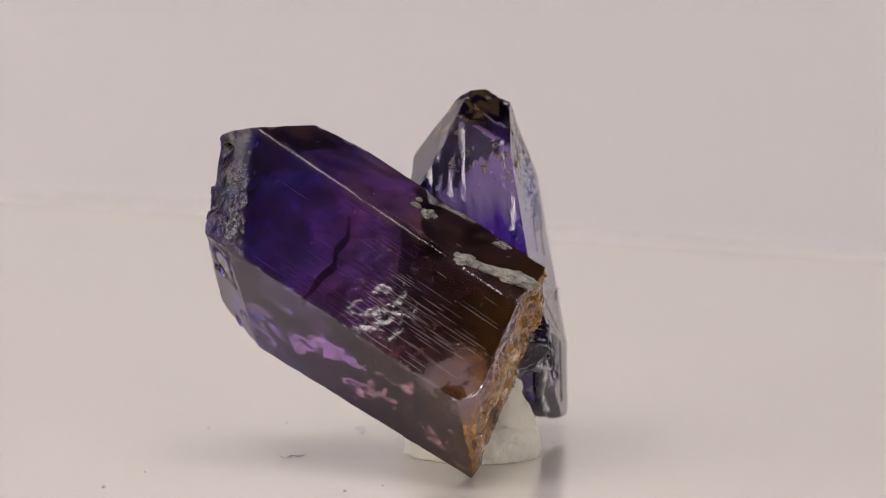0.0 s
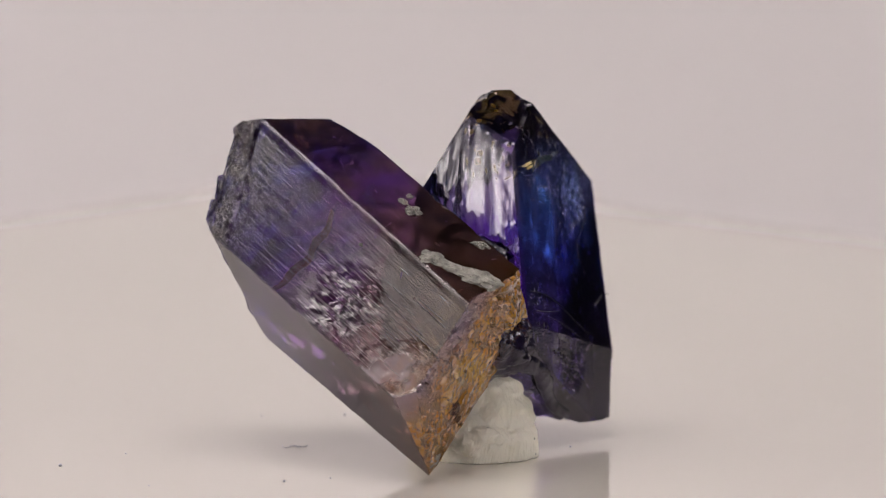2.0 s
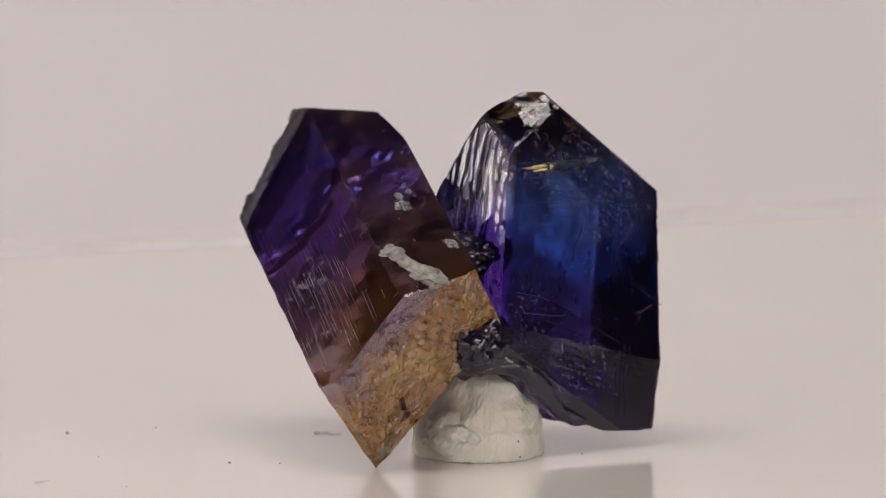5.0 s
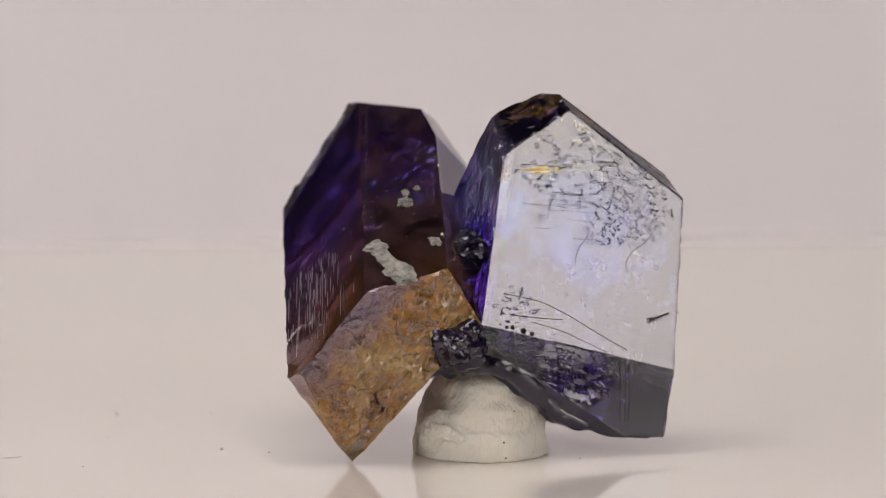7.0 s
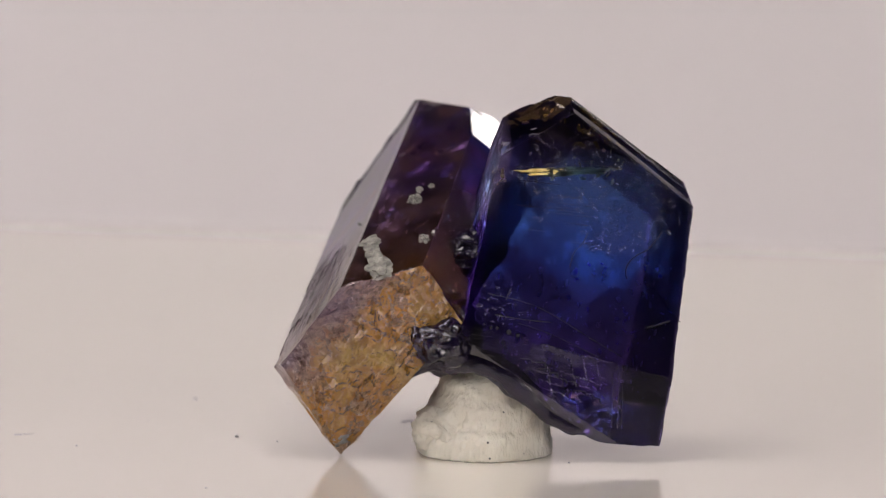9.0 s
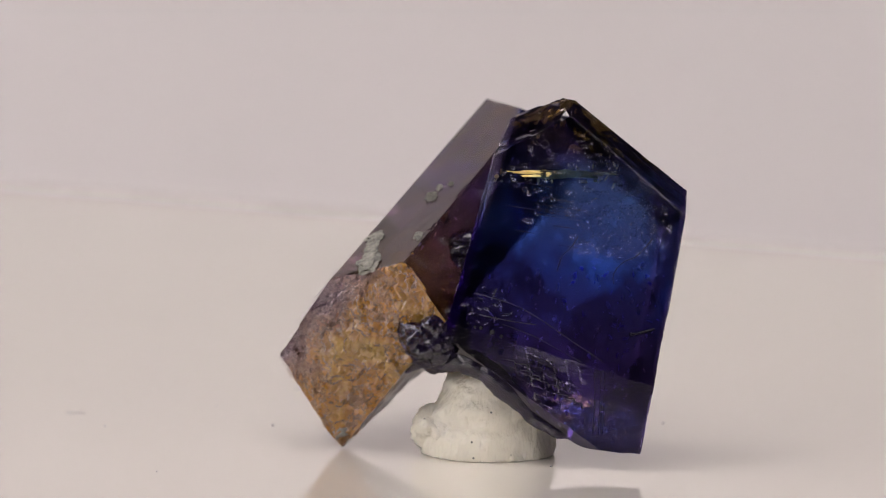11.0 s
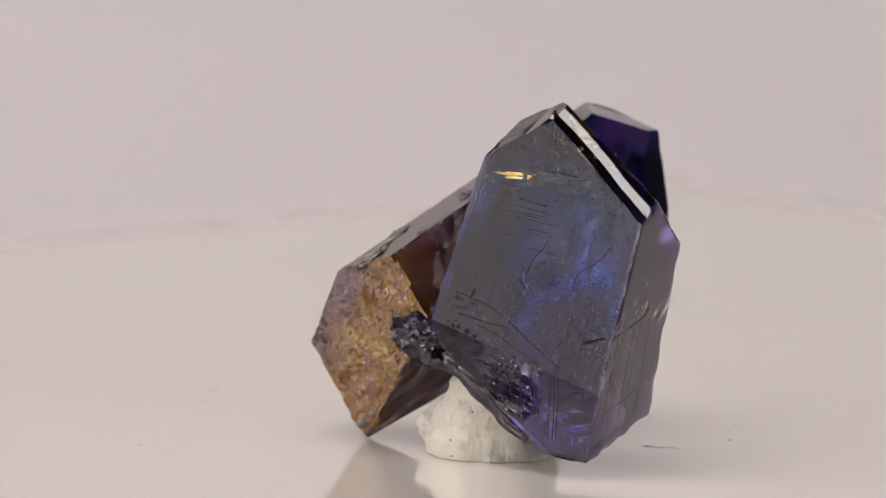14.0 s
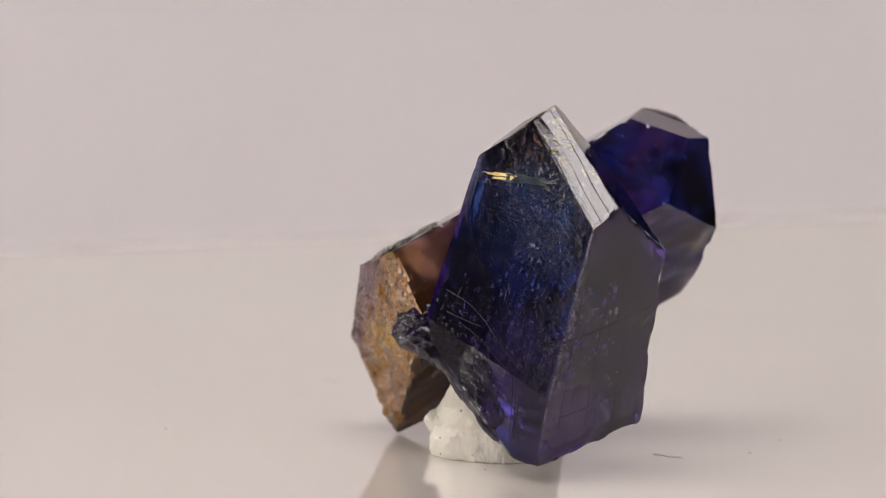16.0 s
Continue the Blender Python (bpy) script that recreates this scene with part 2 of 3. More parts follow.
DARK = plain("grey_room_paint", (0.20, 0.19, 0.19), 0.9, 0.15, 0.01)
BLACK = plain("black_fabric", (0.02, 0.02, 0.022), 0.8, 0.2, 0.5)
CLEFT = plain("dark_cleft", (0.012, 0.011, 0.016), 0.8, 0.3, 3.0)
SCRATCH = plain("pale_growth_line", (0.26, 0.22, 0.24), 0.3, 0.3, 2.0, IOR=1.6, Transmission_Weight=0.3)
RUST = plain("rusty_crack", (0.30, 0.09, 0.035), 0.3, 0.4, 3.0)
LINT = plain("grey_lint", (0.30, 0.30, 0.34), 0.9, 0.2, 3.0)
PANEL_SOFT = glow_soft("softbox_diffuser_soft", (1.0, 0.905, 0.88), 4.4)
PANEL_BRIGHT = glow("softbox_diffuser_bright", (1.0, 0.905, 0.88), 4.3)
PANEL_HIGH = glow("softbox_diffuser_high", (1.0, 0.905, 0.88), 1.15)
PANEL_WIDE = glow("pale_surface_glow", (1.0, 0.905, 0.88), 0.68)
PANEL_TOP = glow("softbox_diffuser_top", (1.0, 0.905, 0.88), 4.0)


# ---- mesh helpers ----
def part(name, bm, material, parent=None, label="", smooth=None):
    me = bpy.data.meshes.new(name)
    bm.to_mesh(me)
    bm.free()
    me.materials.append(material)
    if smooth is not None:
        me.polygons.foreach_set("use_smooth", [True] * len(me.polygons))
        me.set_sharp_from_angle(angle=radians(smooth))
    ob = new(name, me)
    if parent:
        ob.parent = parent
    return tagged(ob, label)


def box(bm, x, y, z, m=None):
    r = bmesh.ops.create_cube(bm, size=1.0, matrix=(m or Matrix()) @ Matrix.Diagonal((x, y, z, 1)))
    return r["verts"]


def cut_block(planes, size=20.0):
    """A block cut down by crystal faces, each a normal and its distance from the origin, in stone units."""
    bm = bmesh.new()
    box(bm, size, size, size)
    for a, b, c, d in planes:
        n = Vector((a, b, c)).normalized()
        r = bmesh.ops.bisect_plane(bm, geom=bm.verts[:] + bm.edges[:] + bm.faces[:], plane_co=n * d, plane_no=n, clear_outer=True, dist=1e-5)
        rim = [e for e in r["geom_cut"] if isinstance(e, bmesh.types.BMEdge)]
        if rim:
            bmesh.ops.contextual_create(bm, geom=rim)
    bmesh.ops.recalc_face_normals(bm, faces=bm.faces[:])
    return bm


def on_face(p, plane):
    return abs(plane[0] * p.x + plane[1] * p.y + plane[2] * p.z - plane[3]) < 1e-3


def refine(bm, length, fine=(), rounds=9):
    """Cuts every edge down to a length; fine: faces with a length of their own."""
    fine = [((*Vector(p[:3]).normalized(), p[3]), size) for p, size in fine]
    bmesh.ops.triangulate(bm, faces=bm.faces[:])
    for _ in range(rounds):
        cut = []
        for e in bm.edges:
            a, c = e.verts[0].co, e.verts[1].co
            limit = length
            for p, size in fine:
                if on_face(a, p) and on_face(c, p):
                    limit = min(limit, size)
            if (a - c).length > limit:
                cut.append(e)
        if not cut:
            break
        bmesh.ops.subdivide_edges(bm, edges=cut, cuts=1)
        bmesh.ops.triangulate(bm, faces=[f for f in bm.faces if len(f.verts) > 3])


def rough(p, scale, octaves=3):
    return noise.fractal(p * scale, 1.0, 2.0, octaves)


def shards(p, scale, steep):
    """Height of a splintery break: every cell of it is a small facet with a tilt of its own."""
    q = p * scale
    cell = noise.voronoi(q)[1][0]
    return steep * (q - cell).dot(noise.noise_vector(cell * 3.7)) / scale


def weather(bm, planes, relief, chip=0.03, crisp=0.3):
    """Gives every face of a crystal its own relief, and chips the edges. relief: for each face, a function of the place."""
    normals = [Vector(p[:3]).normalized() for p in planes]
    for f in bm.faces:
        f.smooth = True
        mid = f.calc_center_median()
        f.material_index = min(range(len(planes)), key=lambda i: abs(planes[i][3] - normals[i].dot(mid)))
    for e in bm.edges:
        e.smooth = len({f.material_index for f in e.link_faces}) == 1
    for f in bm.faces:
        f.material_index = 0
    for v in bm.verts:
        p = v.co.copy()
        move = Vector()
        on = [i for i, (n, f) in enumerate(zip(normals, planes)) if f[3] - n.dot(p) < 1e-3]
        for i in on:
            if relief.get(i):
                move += normals[i] * relief[i](p) * (1.0 if len(on) == 1 else 0.4)
        if len(on) > 1:
            blunt = 1 - min(normals[i].dot(normals[j]) for i in on for j in on)
            move -= sum((normals[i] for i in on), Vector()).normalized() * chip * min(1.0, blunt) * max(0.0, 0.15 + rough(p, 3.0))
        v.co = p + move
    bm.normal_update()
    for e in bm.edges:
        if len(e.link_faces) == 2 and e.calc_face_angle() > crisp:
            e.smooth = False


def scaled(bm):
    bmesh.ops.scale(bm, vec=(U, U, U), verts=bm.verts[:])
    return bm


def thing(name, label, category, group="", kind=""):
    return tagged(new(name), label, category, group, kind)


# ---- the set: table, backdrop, room ----
def build_room():
    for name, size, m in (
        ("floor", (4.2, 4.2, 0.1), pose(0, 0, -0.95)),
        ("wall_north", (4.2, 0.1, 3.2), pose(0, 2.1, 0.6)),
        ("wall_south", (4.2, 0.1, 3.2), pose(0, -2.1, 0.6)),
        ("wall_east", (0.1, 4.1, 3.2), pose(2.1, 0, 0.6)),
        ("wall_west", (0.1, 4.1, 3.2), pose(-2.1, 0, 0.6)),
        ("ceiling", (4.2, 4.2, 0.1), pose(0, 0, 2.25)),
    ):
        bm = bmesh.new()
        box(bm, *size)
        ob = part(name, bm, DARK)
        ob.matrix_basis = m
        tagged(ob, "dark painted studio " + name.split("_")[0], name.split("_")[0], kind="structure")


def build_backdrop():
    """A paper sweep: flat under the turntable, then curving up behind it."""
    prof = [(-0.30, -0.045)] + [(0.34 + 0.10 * math.sin(a), 0.055 - 0.10 * math.cos(a)) for a in [radians(d) for d in range(0, 91, 6)]] + [(0.44, 0.50)]
    bm = bmesh.new()
    front, back = [], []
    for y, z in prof:
        front.append([bm.verts.new((x, y, z)) for x in (-0.22, 0.22)])
        back.append([bm.verts.new((x, y + 0.0008, z - 0.0008)) for x in (-0.22, 0.22)])
    for i in range(len(prof) - 1):
        bm.faces.new((front[i][0], front[i][1], front[i + 1][1], front[i + 1][0]))
        bm.faces.new((back[i][1], back[i][0], back[i + 1][0], back[i + 1][1]))
        for s in (0, 1):
            bm.faces.new((front[i][s], front[i + 1][s], back[i + 1][s], back[i][s]))
    bmesh.ops.recalc_face_normals(bm, faces=bm.faces[:])
    tagged(part("backdrop", bm, PAPER, smooth=30), "pale pinkish grey paper sweep behind the turntable", "backdrop", kind="structure")
    bm = bmesh.new()
    box(bm, 0.5, 0.9, 0.04, pose(0, 0.1, -0.067))
    bmesh.ops.bevel(bm, geom=bm.edges[:], offset=0.004, segments=2, affect="EDGES")
    desk = thing("desk", "dark desk under the paper sweep", "desk")
    part("desktop", bm, DARK, desk)
    for x in (-0.2, 0.2):
        for y in (-0.3, 0.5):
            bm = bmesh.new()
            box(bm, 0.05, 0.05, 0.813, pose(x, y, -0.4935))
            part("leg", bm, DARK, desk)


def build_turntable():
    t = thing("turntable", "square glossy white acrylic plate turning on a base", "turntable")
    bm = bmesh.new()
    box(bm, 52.6 * U, 52.6 * U, 1.0 * U, pose(0, 0, GROUND - 0.5 * U, 0, 0, 67))
    bmesh.ops.bevel(bm, geom=bm.edges[:], offset=0.02 * U, segments=1, affect="EDGES")
    part("plate", bm, ACRYLIC, t, "glossy white acrylic plate", smooth=40)
    bm = bmesh.new()
    bmesh.ops.create_cone(bm, cap_ends=True, segments=64, radius1=0.09, radius2=0.09, depth=0.0388, matrix=pose(0, 0, -0.0252))
    part("base", bm, ACRYLIC, t, "round white base", smooth=40)
    return t


def softbox(label, at, to, w, h, mat, hung=False):
    s = thing("softbox", label, "softbox", "studio lights")
    s.matrix_basis = look(at, to)
    bm = bmesh.new()
    box(bm, w, h, 0.004)
    bmesh.ops.bevel(bm, geom=bm.edges[:], offset=0.0015, segments=1, affect="EDGES")
    part("diffuser", bm, mat, s, "glowing white diffuser")
    bm = bmesh.new()
    vs = box(bm, w + 0.02, h + 0.02, 0.10, pose(0, 0, 0.053))
    for v in vs:
        if v.co.z > 0.06:
            v.co.x *= 0.4
            v.co.y *= 0.4
    part("housing", bm, BLACK, s, "black fabric housing")
    lo, hi = (at[2] + 0.1, 2.2) if hung else (-0.9, at[2])
    back = s.matrix_basis @ Vector((0, 0, 0.1))
    bm = bmesh.new()
    bmesh.ops.create_cone(bm, cap_ends=True, segments=12, radius1=0.01, radius2=0.01, depth=hi - lo)
    pole = part("pole", bm, BLACK, s, "black metal pole")
    pole.matrix_basis = s.matrix_basis.inverted() @ Matrix.Translation((back.x, back.y, (lo + hi) / 2))
    return s


def polar(az, el, r, at=(0, 0, 0.015)):
    """A place round the stone: az from the camera's side to the right, el upwards."""
    a, e = radians(az - 90), radians(el)
    return Vector(at) + Vector((math.cos(a) * math.cos(e), math.sin(a) * math.cos(e), math.sin(e))) * r


STONE = (0, 0, 0.015)
build_room()
build_backdrop()
turntable = build_turntable()
softbox("softbox on a stand beside the camera, switched on", polar(49.5, 14, 0.6), STONE, 0.42, 0.25, PANEL_SOFT)
softbox("softbox on a stand beside the desk, switched on", polar(-52, 14, 0.6), STONE, 0.32, 0.26, PANEL_SOFT)
softbox("narrow softbox on a stand beside the desk, switched on", polar(-88, 13, 0.6), STONE, 0.13, 0.18, PANEL_BRIGHT)
softbox("small softbox hung above the desk, switched on", polar(-56, 56, 0.6), STONE, 0.14, 0.14, PANEL_HIGH, True)
# Unseen glowing panel added for a broad white surface that the blade mirrors.
softbox("large dim glowing panel standing in for a white surface beyond the desk", polar(-66, 20, 0.85), STONE, 1.15, 0.5, PANEL_WIDE)
softbox("small softbox behind the paper sweep's edge, switched on", polar(149, 15, 0.55), STONE, 0.075, 0.085, PANEL_BRIGHT)
softbox("wide softbox hung over the turntable, switched on", (-0.10, -0.05, 0.62), (-0.10, -0.0499, 0.0), 0.64, 0.22, PANEL_TOP, True)

# ---- the specimen ----
A_FACES = [  # leaning prism: normal and distance of each crystal face
    (-0.102, -0.814, 0.572, 3.922), (0.300, -0.393, 0.869, 3.832), (-0.616, -0.567, -0.547, 1.692), (0.595, 0.669, 0.446, 1.154),
    (0.133, 0.761, -0.635, -1.913), (0.933, -0.270, -0.238, 0.496), (-0.828, -0.431, 0.357, 5.85), (-0.972, 0.236, 0.026, 4.72),
    (-0.151, 0.285, 0.947, 5.924), (-0.822, -0.342, -0.455, 2.62), (-0.219, 0.961, 0.170, 2.834), (0.412, 0.685, 0.601, 2.392), (0.128, -0.984, -0.127, 3.53), (0.273, -0.800, -0.534, 2.100)]
B_FACES = [  # upright blade
    (0.975, -0.096, 0.201, 1.397), (0.989, -0.140, 0.045, 1.072), (-0.098, 0.979, -0.177, 2.547), (-0.121, -0.965, 0.232, 1.088),
    (-0.996, 0.083, -0.011, 1.42), (0.385, -0.437, 0.813, 4.36), (0.454, 0.481, 0.750, 5.30), (-0.613, -0.236, 0.754, 4.66),
    (-0.516, 0.578, 0.632, 4.82), (0.111, -0.614, -0.781, -0.911), (-0.191, -0.071, -0.979, -0.610), (-0.849, -0.170, 0.500, 3.330), (0.730, -0.463, -0.497, -0.060)]


def crust(name, parent, at, normal, along, length, width, height, label, seed):
    """A flat, knobbly crust that sits on a crystal face."""
    bm = bmesh.new()
    bmesh.ops.create_icosphere(bm, subdivisions=4, radius=1.0)
    n = Vector(normal).normalized()
    a = Vector(along)
    a = (a - n * a.dot(n)).normalized()
    side = n.cross(a)
    for v in bm.verts:
        p = v.co.copy()
        w = 1 + 0.6 * rough(p + Vector((seed, 0, 0)), 1.5, 3)
        h = height * (0.35 + 0.65 * (0.5 + rough(p + Vector((0, seed, 0)), 3.0, 4))) * max(p.z, -0.4)
        v.co = Vector(at) + a * p.x * length * w + side * p.y * width * w + n * h
    part(name, scaled(bm), CRUST, parent, label, smooth=50)


def lump(at, size, seed, amount=0.35, detail=5):
    bm = bmesh.new()
    bmesh.ops.create_icosphere(bm, subdivisions=detail, radius=1.0)
    for v in bm.verts:
        p = v.co.copy()
        k = 1 + amount * rough(p + Vector((seed, seed, 0)), 1.7, 4)
        v.co = Vector(at) + Vector((p.x * size[0], p.y * size[1], p.z * size[2])) * k
    return bm


def clefts(blade):
    """Fine dark cracks, scratches and pits on the broad face of the blade."""

    def on_broad(y, z):
        return ((1.397 + 0.096 * y - 0.201 * z) / 0.975 * U, y * U, z * U)

    rng = random.Random(11)
    lines = [(((-0.2, 2.86), (0.4, 2.75), (1.0, 2.45), (1.6, 2.05), (2.1, 1.76)), 0.007), (((0.3, 2.35), (0.8, 2.2), (1.3, 1.95), (1.7, 1.75)), 0.006),
             (((2.58, 2.25), (2.72, 2.28), (2.86, 2.33), (2.98, 2.36)), 0.015), (((2.9, 3.9), (2.7, 3.6), (2.4, 3.5), (2.2, 3.25), (2.25, 3.1)), 0.007),
             (((1.6, 3.9), (1.5, 3.7), (1.3, 3.55), (1.25, 3.3)), 0.006), (((-0.1, 2.5), (0.5, 2.38), (0.9, 2.36)), 0.009), (((0.2, 2.95), (0.1, 2.75)), 0.008)]
    for _ in range(14):
        y, z, k = rng.uniform(0.3, 1.5), rng.uniform(3.6, 5.1), rng.uniform(0.3, 0.9)
        lines.append((((y, z), (y + k * 0.5, z - k * 0.05), (y + k, z - k * 0.12)), 0.0035))
    def on_foot(y, z):
        return ((1.072 + 0.140 * y - 0.045 * z) / 0.989 * U, y * U, z * U)

    def on_side(x, z):
        return (x * U, (2.547 + 0.098 * x + 0.177 * z) / 0.979 * U, z * U)

    lines = [(pts, thick, on_broad) for pts, thick in lines]
    for i in range(9):
        y = 0.35 + 0.16 * i + rng.uniform(-0.04, 0.04)
        z = 1.78 - 0.095 * i + rng.uniform(-0.05, 0.05)
        k = rng.uniform(0.10, 0.22)
        lines.append((((y, z), (y + k, z - 0.015), (y + k, z - 0.015), (y + k + 0.02, z - 0.10)), rng.uniform(0.006, 0.013), on_foot))
    for y in (1.95, 2.05, 2.12):
        lines.append((((y, 1.6), (y + 0.01, 1.0), (y - 0.02, 0.5)), 0.005, on_foot))
    lines += [(((1.3, 2.35), (0.6, 2.45), (-0.2, 2.6), (-1.1, 2.8)), 0.008, on_side), (((1.1, 1.0), (0.4, 1.05), (-0.6, 1.3)), 0.006, on_side)]
    for x in (1.05, 0.8, 0.35, 0.1, -0.4):
        lines.append((((x, 0.8), (x - 0.03, 2.0), (x - 0.12, 3.6)), 0.002, on_side))
    for pts, thick, place in lines:
        cu = bpy.data.curves.new("cleft", "CURVE")
        cu.dimensions, cu.bevel_depth, cu.bevel_resolution = "3D", thick * U, 1
        sp = cu.splines.new("NURBS")
        sp.points.add(len(pts) - 1)
        for q, (y, z) in zip(sp.points, pts):
            q.co = (*place(y, z), 1)
        sp.order_u, sp.use_endpoint_u = 3, True
        cu.materials.append(CLEFT)
        ob = new("cleft", cu)
        ob.parent = blade
    for y, z, r in ((-0.18, 2.28, 0.026), (-0.07, 2.27, 0.03), (0.13, 2.2, 0.045), (0.29, 2.14, 0.032), (-0.3, 2.34, 0.018)):
        bm = bmesh.new()
        bmesh.ops.create_icosphere(bm, subdivisions=2, radius=r * U, matrix=Matrix.Translation(on_broad(y, z)) @ Matrix.Diagonal((0.25, 1, 1, 1)))
        part("pit", bm, CLEFT, blade, smooth=60)


def scratches(prism):
    """Fine pale growth lines that run along the broad face of the prism."""
    rng = random.Random(31)
    n = Vector(A_FACES[0][:3]).normalized()
    side = n.cross(AXIS_A).normalized()
    mid = n * A_FACES[0][3]
    mid += Vector((-1.9, -2.4, 2.7)) - n * n.dot(Vector((-1.9, -2.4, 2.7)))
    bm = bmesh.new()
    for _ in range(150):
        p = mid + AXIS_A * rng.gauss(0.4, 1.1) + side * rng.gauss(0, 0.75)
        length, wide = rng.uniform(0.08, 0.55), rng.uniform(0.002, 0.006)
        if any(Vector(f[:3]).normalized().dot(q) > f[3] - 0.08 for i, f in enumerate(A_FACES) if i != 0 for q in (p - AXIS_A * length, p + AXIS_A * length)):
            continue
        ring = []
        for k, h in ((-1, 0.0), (-0.4, 1.0), (0.5, 0.8), (1, 0.0)):
            c = p + AXIS_A * length * k
            ring.append([bm.verts.new(c + side * wide * (h + 0.1) - n * 0.006), bm.verts.new(c + n * (0.006 * h + 0.001)), bm.verts.new(c - side * wide * (h + 0.1) - n * 0.006)])
        for r0, r1 in zip(ring, ring[1:]):
            for i, j in ((0, 1), (1, 2), (2, 0)):
                bm.faces.new((r0[i], r0[j], r1[j], r1[i]))
    bmesh.ops.recalc_face_normals(bm, faces=bm.faces[:])
    tagged(part("growth_striation", scaled(bm), SCRATCH, prism, "fine pale growth lines along the prism"), kind="stuff")


def inner_crack(prism):
    """A reddish crack plane that shows through the prism's broad face."""
    n = Vector(A_FACES[0][:3]).normalized()
    bm = bmesh.new()
    rows = []
    for i in range(15):
        k = i / 14
        c = Vector((-3.30, -2.36, 3.05)).lerp(Vector((-2.42, -1.48, 4.28)), k) + AXIS_A * (0.12 * math.sin(k * 3.1) + 0.04 * math.sin(k * 17))
        c += n * (A_FACES[0][3] - n.dot(c))
        wide = 0.028 * math.sin(math.pi * min(1, k + 0.04)) + 0.004
        rows.append([bm.verts.new(c - n * (0.05 + 0.22 * j / 3) + AXIS_A * (wide * j - 0.05 * noise.noise(c * 4 + n * j))) for j in range(4)])
    for r0, r1 in zip(rows, rows[1:]):
        for j in range(3):
            bm.faces.new((r0[j], r1[j], r1[j + 1], r0[j + 1]))
    bmesh.ops.solidify(bm, geom=bm.faces[:], thickness=0.012)
    part("inner_crack", scaled(bm), RUST, prism, "reddish brown crack inside the prism", smooth=40)


def web(parent):
    """The tongue of crystal that sweeps from the prism's root down the edge of the blade."""
    path = [Vector(p) for p in ((0.10, -1.55, 1.55), (0.42, -1.05, 1.68), (0.72, -0.45, 1.66), (0.90, 0.05, 1.50), (0.93, 0.42, 1.18), (0.93, 0.80, 0.78), (1.03, 1.22, 0.52), (1.10, 1.50, 0.50))]
    size = (0.30, 0.27, 0.25, 0.22, 0.20, 0.17, 0.13, 0.07)
    bm = bmesh.new()
    rings = []
    steps = 56
    for i in range(steps + 1):
        k = i / steps * (len(path) - 1)
        j = min(len(path) - 2, int(k))
        f = k - j
        a, b, c, d = (path[max(0, min(len(path) - 1, j + q))] for q in (-1, 0, 1, 2))
        p = 0.5 * (2 * b + (c - a) * f + (2 * a - 5 * b + 4 * c - d) * f * f + (3 * b - a - 3 * c + d) * f ** 3)
        ahead = (c - b).normalized()
        out = Vector((1, -0.25, 0.0))
        out = (out - ahead * out.dot(ahead)).normalized()
        across = ahead.cross(out)
        r = size[j] * (1 - f) + size[j + 1] * f
        ring = []
        for q in range(20):
            w = 2 * math.pi * q / 20
            u = p + (out * math.cos(w) * 0.55 + across * math.sin(w)) * r
            ring.append(bm.verts.new(u + (u - p) * (0.25 * rough(u, 2.2) + 0.10 * noise.noise(Vector((u.y * 9, u.z * 2, 0))))))
        rings.append(ring)
    for r0, r1 in zip(rings, rings[1:]):
        for q in range(20):
            bm.faces.new((r0[q], r0[(q + 1) % 20], r1[(q + 1) % 20], r1[q]))
    bm.faces.new(rings[0][::-1]), bm.faces.new(rings[-1])
    bmesh.ops.recalc_face_normals(bm, faces=bm.faces[:])
    part("root", scaled(bm), ROOT, parent, "smooth dark tongue of crystal joining both crystals", smooth=45)


